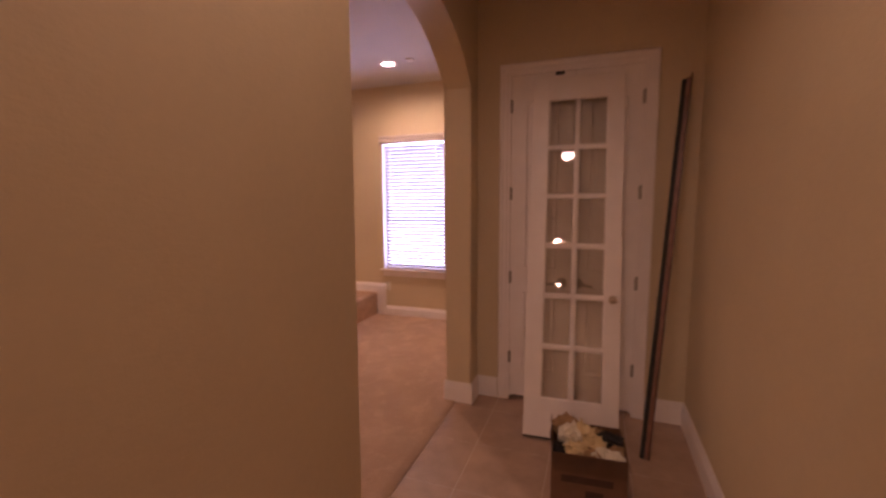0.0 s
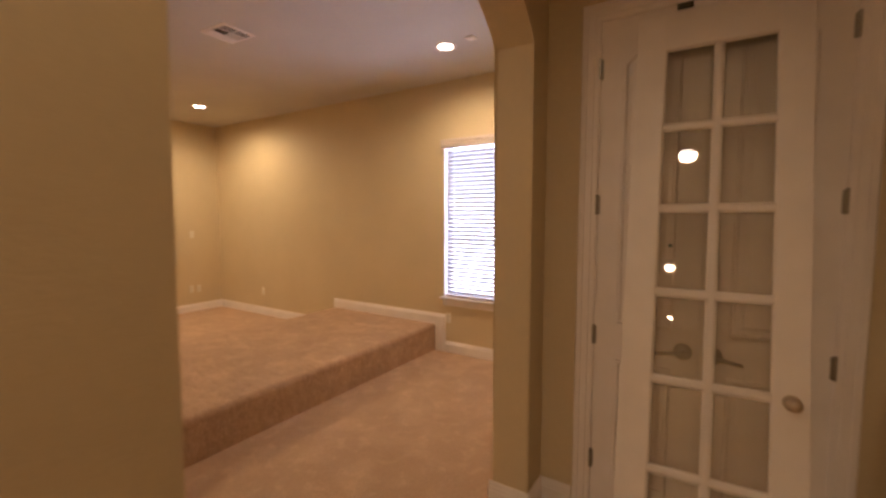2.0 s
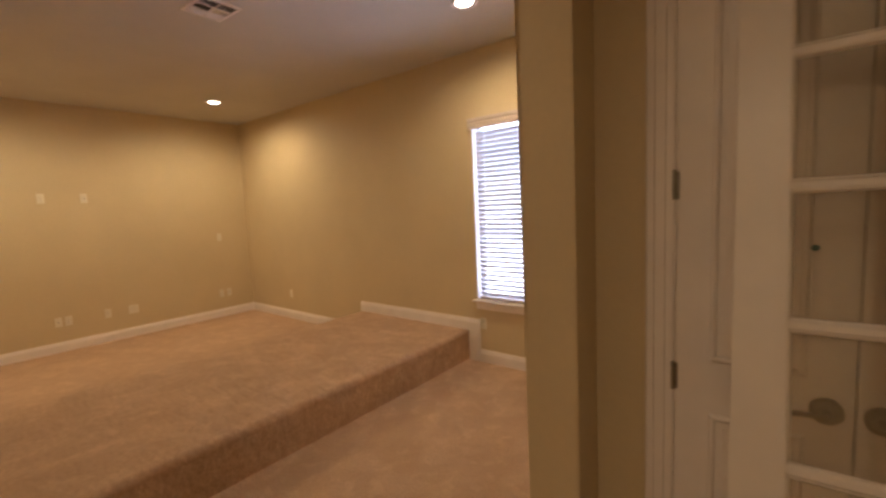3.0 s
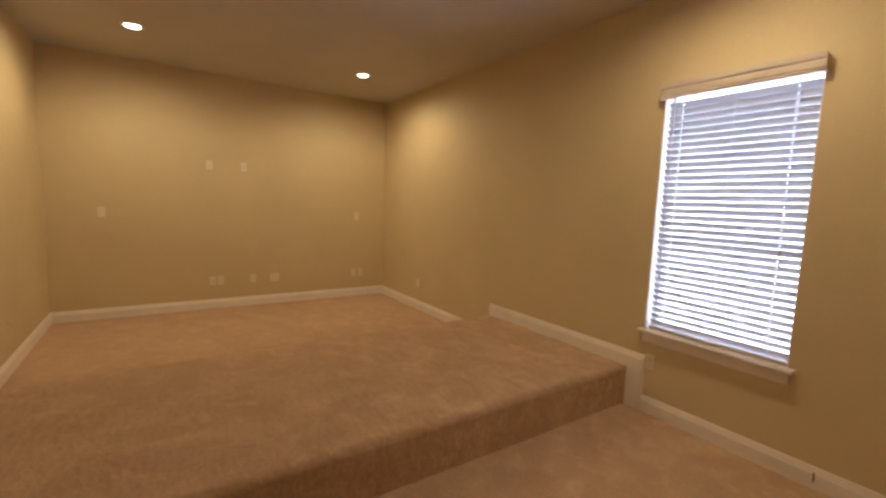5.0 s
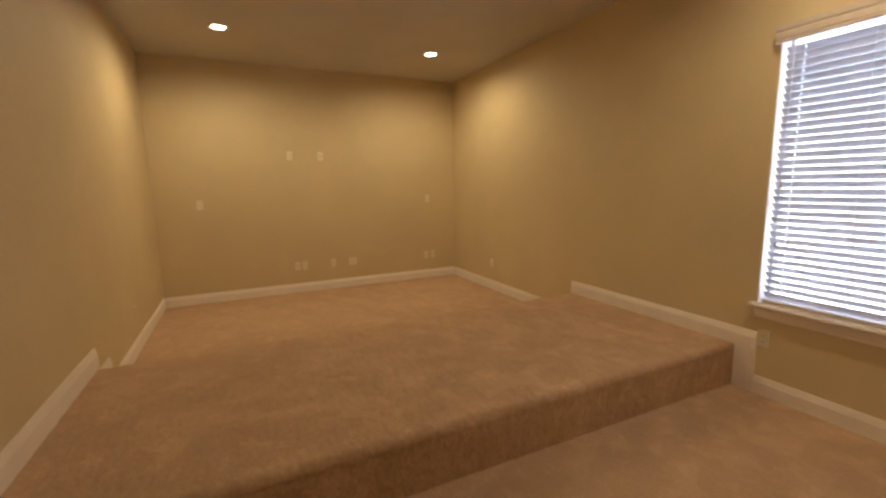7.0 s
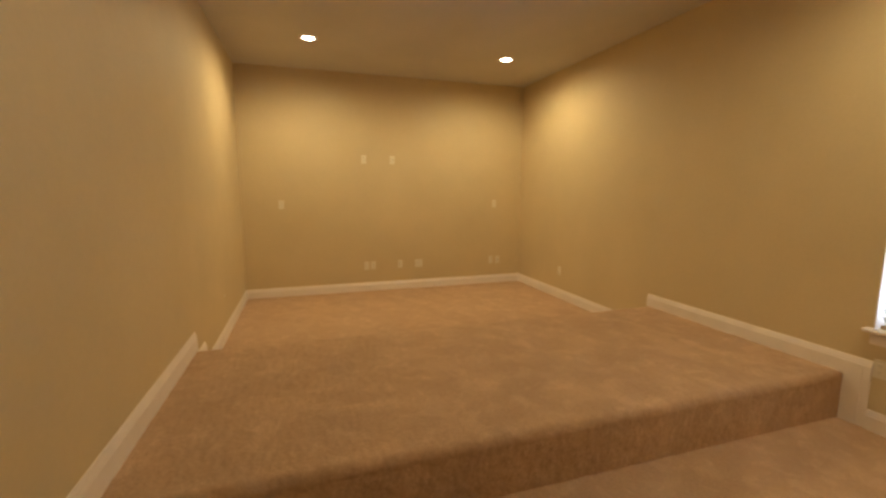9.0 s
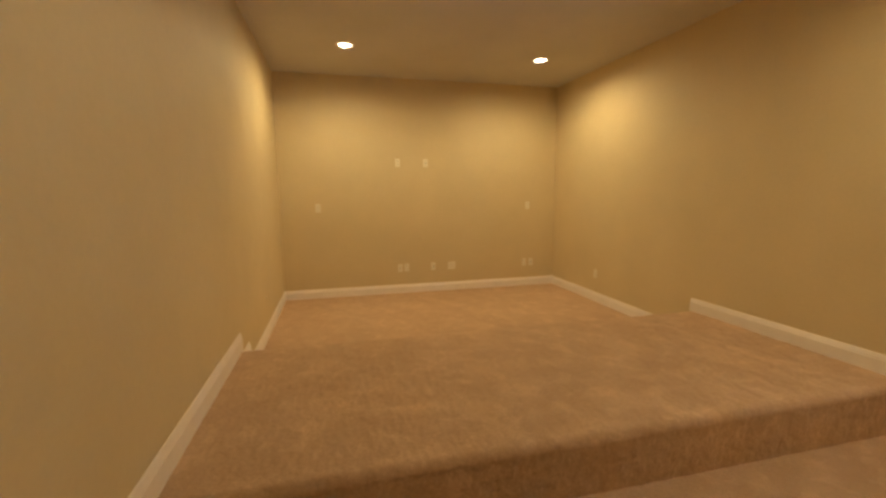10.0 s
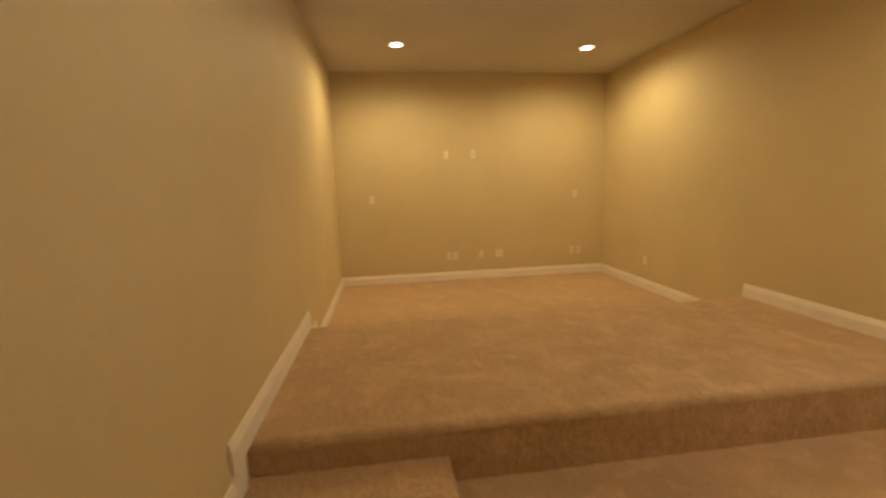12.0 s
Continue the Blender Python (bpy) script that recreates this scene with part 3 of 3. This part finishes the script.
# ---- window and blind ----
def window():
    win = thing("window_1", "white vinyl single-hung window behind blinds", "window")
    tagged(win, kind="structure")
    x0, x1, z0, z1 = WIN_X0, WIN_X1, WIN_Z0, WIN_Z1
    y0, y1 = 0.105, 0.15
    for a in ((x0, x0 + 0.020, z0, z1), (x1 - 0.020, x1, z0, z1), (x0 + 0.020, x1 - 0.020, z1 - 0.025, z1), (x0 + 0.020, x1 - 0.020, z0, z0 + 0.035)):
        part("window_frame", boxed(a[0], a[1], y0, y1, a[2], a[3], bevel=0.003), VINYL, win)
    for a in ((x0, x0 + 0.006, z0 + 0.006, z1), (x1 - 0.006, x1, z0 + 0.006, z1), (x0 + 0.006, x1 - 0.006, z1 - 0.006, z1)):
        part("return_liner", boxed(a[0], a[1], 0.001, y0, a[2], a[3]), TRIM, win, "white painted window return")
    zm = 1.29
    part("meeting_rail", boxed(x0 + 0.020, x1 - 0.020, y0 - 0.01, y1 - 0.01, zm - 0.008, zm + 0.008, bevel=0.003), VINYL, win)
    for a, b in ((z0 + 0.035, zm - 0.008), (zm + 0.008, z1 - 0.025)):
        p = part("pane", boxed(x0 + 0.020, x1 - 0.020, 0.122, 0.126, a, b), GLASS, win)
        p.visible_shadow = False
    bm = bmesh.new()
    prism(bm, [(-0.062, 0.612), (-0.066, 0.620), (-0.062, 0.631), (0.10, 0.631), (0.10, 0.612)], "x", x0 - 0.024, x1 + 0.040)
    part("window_sill", bm, TRIM, win, "white painted stool")
    bm = bmesh.new()
    prism(bm, [(0.0, 0.532), (-0.008, 0.532), (-0.012, 0.545), (-0.014, 0.60), (-0.020, 0.6115), (0.0, 0.6115)], "x", x0 - 0.005, x1 + 0.01)
    part("apron", bm, TRIM, win, "moulded apron under the stool")


window()


def blind():
    b = thing("window_blind", "white two-inch horizontal blind, lowered and half open", "blind")
    x0, x1 = WIN_X0 + 0.020, WIN_X1 - 0.007
    bm = bmesh.new()
    prism(bm, [(-0.046, 2.272), (-0.056, 2.274), (-0.058, 2.287), (-0.0555, 2.289), (-0.0555, 2.293), (-0.060, 2.297), (-0.060, 2.328),
               (-0.0575, 2.331), (-0.0575, 2.335), (-0.064, 2.346), (-0.066, 2.372), (-0.050, 2.376), (-0.047, 2.282)],
          "x", WIN_X0 - 0.005, WIN_X1 + 0.012)
    for xa in (WIN_X0 - 0.005, WIN_X1 + 0.004):
        box(bm, xa, xa + 0.008, -0.050, -0.002, 2.280, 2.362)
    part("valance", bm, VALANCE, b, "moulded white valance")
    part("headrail", boxed(x0, x1, 0.005, 0.06, WIN_Z1 - 0.032, WIN_Z1 - 0.006, bevel=0.002), VINYL, b)
    pitch, tilt, z0 = 0.0455, 48, 0.690
    n = 35
    mid = (x0 + x1) / 2 + 0.002
    cords = (x0 + 0.098, (x0 + x1) / 2, x1 - 0.115)
    holes = [x - mid for x in (cords[0], cords[2])]
    first = None
    for k in range(n):
        m = pose(mid, 0.034, z0 + pitch * k, -tilt)
        if first is None:
            bm = bmesh.new()
            half = (x1 - x0) / 2 - 0.002
            def top(u):
                return 0.003 * (1 - (u / 0.0245) ** 2)
            def strip(us, xa, xb):
                prism(bm, [(u, top(u)) for u in us] + [(u, top(u) - 0.0027) for u in us[::-1]], "x", xa, xb)
            strip((-0.0245, -0.016, -0.006), -half, half)
            strip((0.006, 0.016, 0.0245), -half, half)
            cuts = [-half] + [c + d for c in holes for d in (-0.0032, 0.0032)] + [half]
            for xa, xb in zip(cuts[::2], cuts[1::2]):
                strip((-0.006, 0.0, 0.006), xa, xb)
            first = part("slat", bm, BLIND, b)
            first.matrix_basis = m
        else:
            again(first, turn=m)
    part("bottom_rail", boxed(x0 + 0.006, x1 - 0.006, 0.012, 0.058, 0.6325, 0.656, bevel=0.004), VALANCE, b)
    for x in cords:
        for y in (0.0165, 0.0525):
            part("ladder_cord", boxed(x - 0.0014, x + 0.0014, y - 0.0006, y + 0.0008, 0.645, WIN_Z1 - 0.05), CORD, b)
    for x, z in ((x0 + 0.055, 1.40), (x0 + 0.06, 1.02), (x1 - 0.10, 1.27), (x1 - 0.094, 1.20)):
        tube("pull_cord", [(x, -0.004, WIN_Z1 - 0.06), (x, -0.005, z + 0.03)], 0.0008, CORD, b, 6)
        bm = bmesh.new()
        cyl(bm, 0.007, 0.03, Matrix.Translation((x, -0.005, z + 0.015)), 12, top=0.003)
        part("tassel", bm, NICKEL, b)


blind()


# ---- ceiling fittings ----
def recessed_light(x, y):
    c = thing("recessed_light", "lit round recessed downlight with a white trim ring", "ceiling light", Matrix.Translation((x, y, CEIL)), "recessed ceiling lights")
    prof = [(0.077, -0.002), (0.079, -0.011), (0.086, -0.012), (0.095, -0.008), (0.098, 0.001)]
    bm = bmesh.new()
    n = 48
    loops = [[bm.verts.new((r * math.cos(2 * math.pi * k / n), r * math.sin(2 * math.pi * k / n), z)) for k in range(n)] for r, z in prof]
    for a, b in zip(loops, loops[1:]):
        for k in range(n):
            bm.faces.new((a[k], a[(k + 1) % n], b[(k + 1) % n], b[k]))
    part("trim_ring", bm, TRIM, c, smooth=True)
    bm = bmesh.new()
    loops = [[bm.verts.new((r * math.cos(2 * math.pi * k / n), r * math.sin(2 * math.pi * k / n), z)) for k in range(n)]
             for r, z in ((0.078, -0.010), (0.072, -0.004), (0.064, -0.003))]
    for a, b in zip(loops, loops[1:]):
        for k in range(n):
            bm.faces.new((a[k], a[(k + 1) % n], b[(k + 1) % n], b[k]))
    part("baffle", bm, BAFFLE_SHADE, c, "stepped baffle ring, recess shade put into its dark colour", smooth=True)
    bm = bmesh.new()
    cyl(bm, 0.065, 0.003, Matrix.Translation((0, 0, -0.0035)), 40)
    part("lens", bm, LENS, c, "glowing lens")
    return c


for cx, cy in ROOM_CANS + HALL_CANS:
    recessed_light(cx, cy)


def ceiling_vent():
    v = thing("ceiling_vent", "white square ceiling air register with angled louvres", "vent", pose(-0.685, -1.98, CEIL, 0, 0, 3))
    a, b = 0.155, 0.137
    bm = bmesh.new()
    o = [(-a, -b), (a, -b), (a, b), (-a, b)]
    loops = []
    for inset, z in ((0.0, 0.0), (0.0, -0.006), (0.022, -0.010), (0.024, 0.0)):
        loops.append([bm.verts.new((x - math.copysign(inset, x), y - math.copysign(inset, y), z)) for x, y in o])
    for p, q in zip(loops, loops[1:]):
        for i in range(4):
            bm.faces.new((p[i], p[(i + 1) % 4], q[(i + 1) % 4], q[i]))
    part("frame", bm, TRIM, v)
    # No duct is built; a near-black sheet paints its shade behind the louvres.
    part("backing", boxed(-a + 0.02, a - 0.02, -b + 0.02, b - 0.02, -0.0035, -0.0015), VENT_SHADE, v, "dark sheet that stands in for the shaded duct")
    w, d = a - 0.024, b - 0.024
    part("bar", boxed(-w, w, -0.006, 0.006, -0.011, -0.004), TRIM, v)
    for x in (-w / 3, w / 3):
        part("bar", boxed(x - 0.005, x + 0.005, -d, d, -0.011, -0.004), TRIM, v)
    for col in range(3):
        for row in range(2):
            xa, xb = -w + 2 * w * col / 3 + 0.006, -w + 2 * w * (col + 1) / 3 - 0.006
            ya, yb = (-d + 0.002, -0.007) if row == 0 else (0.007, d - 0.002)
            lean = -38 if col == 0 else 38 if col == 2 else (-38 if row else 38)
            for k in range(5):
                f = (k + 0.5) / 5
                if col == 1:
                    m, half = pose((xa + xb) / 2, ya + (yb - ya) * f, -0.0085, lean, 0, 0), (xb - xa) / 2
                else:
                    m, half = pose(xa + (xb - xa) * f, (ya + yb) / 2, -0.0085, 0, lean, 0) @ pose(0, 0, 0, 0, 0, 90), (yb - ya) / 2
                bm = boxed(-half, half, -0.006, 0.006, -0.0005, 0.0005)
                bmesh.ops.transform(bm, matrix=m, verts=bm.verts)
                part("louvre", bm, TRIM, v)


ceiling_vent()


def ceiling_sensor():
    s = thing("ceiling_sensor", "small white square sensor cover on the ceiling", "sensor", pose(0.92, -0.865, CEIL, 0, 0, 0))
    bm = bmesh.new()
    prism(bm, [(-0.042, 0.0), (0.042, 0.0), (0.037, -0.012), (-0.037, -0.012)], "y", -0.040, 0.040)
    bmesh.ops.bevel(bm, geom=bm.edges[:], offset=0.003, segments=2, affect="EDGES")
    part("cover", bm, PLATE, s)
    part("lens_window", boxed(-0.012, 0.012, -0.012, 0.012, -0.0145, -0.0115, bevel=0.001), TRIM, s)


ceiling_sensor()


# ---- cover plates ----
def cover_plate(m, kind, gangs=1, flat=False):
    """On a wall that faces the pose's -y; kinds: outlet, blank, jack, switch."""
    words = {"outlet": "white duplex outlet cover plate on the wall", "blank": "blank white cover plate on the wall", "jack": "white low-voltage jack plate on the wall"}
    p = thing("wall_plate", words[kind], "wall plate", m, "wall cover plates")
    w, h = 0.070 + 0.046 * (gangs - 1), 0.115
    if flat:
        w, h = h, w
    part("plate", boxed(-w / 2, w / 2, -0.006, 0.0, -h / 2, h / 2, bevel=0.0025), PLATE, p)
    for g in range(gangs):
        gx = (g - (gangs - 1) / 2) * 0.046
        if kind == "outlet":
            for dz in (-0.02, 0.02):
                a, b = (dz, 0) if flat else (gx, dz)
                bm = boxed(a - 0.0165, a + 0.0165, -0.0085, -0.005, b - 0.014, b + 0.014, bevel=0.003)
                socket = part("receptacle", bm, PLATE, p)
                bm = bmesh.new()
                for s in (-0.006, 0.006):
                    box(bm, a + s - 0.001, a + s + 0.001, -0.0092, -0.008, b - 0.002, b + 0.006)
                cyl(bm, 0.002, 0.001, pose(a, -0.0088, b - 0.008, 90), 10)
                part("slots", bm, DARK, socket)
        elif kind == "jack":
            bm = bmesh.new()
            cyl(bm, 0.0075, 0.010, pose(gx, -0.010, 0.0, 90), 12)
            part("connector", bm, NICKEL, p, "metal coaxial connector")
        for dz in ((0.0,) if kind == "outlet" else (-0.042, 0.042)):
            bm = bmesh.new()
            a, b = (dz, gx) if flat else (gx, dz)
            cyl(bm, 0.003, 0.0015, pose(a, -0.0065, b, 90), 10)
            part("screw", bm, PLATE, p)


def on_screen(y, z):
    return pose(SCREEN, y, z, 0, 0, 90)


for y, z, kind, gangs in ((-3.55, 1.25, "blank", 1), (-0.459, 1.246, "blank", 1), (-2.45, 1.868, "outlet", 1), (-2.05, 1.868, "jack", 1),
                          (-2.440, 0.368, "jack", 1), (-2.345, 0.370, "outlet", 1), (-1.95, 0.372, "outlet", 1), (-1.668, 0.370, "blank", 2),
                          (-0.500, 0.366, "outlet", 1), (-0.385, 0.366, "jack", 1)):
    cover_plate(on_screen(y, z), kind, gangs)
cover_plate(pose(-3.24, 0.0, 0.373), "outlet")
cover_plate(pose(0.1715, 0.0, 0.392), "outlet")


def wall_bushing():
    b = thing("cable_bushing", "small round white cable bushing on the wall", "bushing", pose(-2.867, LEFT, 0.413, 0, 0, 180))
    bm = bmesh.new()
    cyl(bm, 0.014, 0.004, pose(0, -0.002, 0, 90), 20)
    part("flange", bm, PLATE, b)
    bm = bmesh.new()
    cyl(bm, 0.007, 0.012, pose(0, -0.008, 0, 90), 14, top=0.005)
    part("nozzle", bm, PLATE, b)


wall_bushing()


def cable_stub():
    b = thing("cable_stub", "short dark cable end poking out above the baseboard", "cable", pose(1.165, -0.016, 0.06))
    tube("wire", [(0, 0.0, -0.02), (0.001, -0.004, 0.01), (-0.002, -0.004, 0.035)], 0.0035, DARK, b)


cable_stub()

# ---- outdoors ----
structure(part("ground", boxed(-400, 400, 0.4, 600, -0.5, -0.35), speckled("pale_paving", (0.47, 0.46, 0.43), 0.9, 3, 0.2)),
          "pale paved ground outside the window", "ground")

# ---- hall tiles ----
S = 0.457
slab = part("floor_hall", boxed(CARPET_EDGE - 0.02, 5.25, END, -1.2, -0.2, -0.0098), GROUT)
structure(slab, "beige ceramic tiles with pale grout lines", "floor")
# Next, an unseen floor added under the space past the hall.
structure(part("floor_entry", boxed(0.1, 5.25, -14.55, END, -0.2, -0.009), TILE), "unseen beige tile floor added beyond the hall", "floor")
shapes = {}


def tile(x0, x1, y0, y1):
    key = (round(x1 - x0, 4), round(y1 - y0, 4))
    if key not in shapes:
        shapes[key] = part("tile", boxed(0.002, key[0] - 0.002, 0.002, key[1] - 0.002, -0.02, -0.008, bevel=0.0015, segs=1), TILE, slab)
        shapes[key].location = (x0, y0, 0)
    else:
        again(shapes[key], x0, y0, 0)


xs = [CARPET_EDGE + 0.008, 2.12, 2.12 + S, 2.12 + 2 * S, RIGHT + 0.02]
y = -1.80
while y > END:
    y2 = max(END, y - S if y < -1.9 else -2.14)
    for a, b in zip(xs, xs[1:]):
        tile(a, b, y2, y)
    y = y2
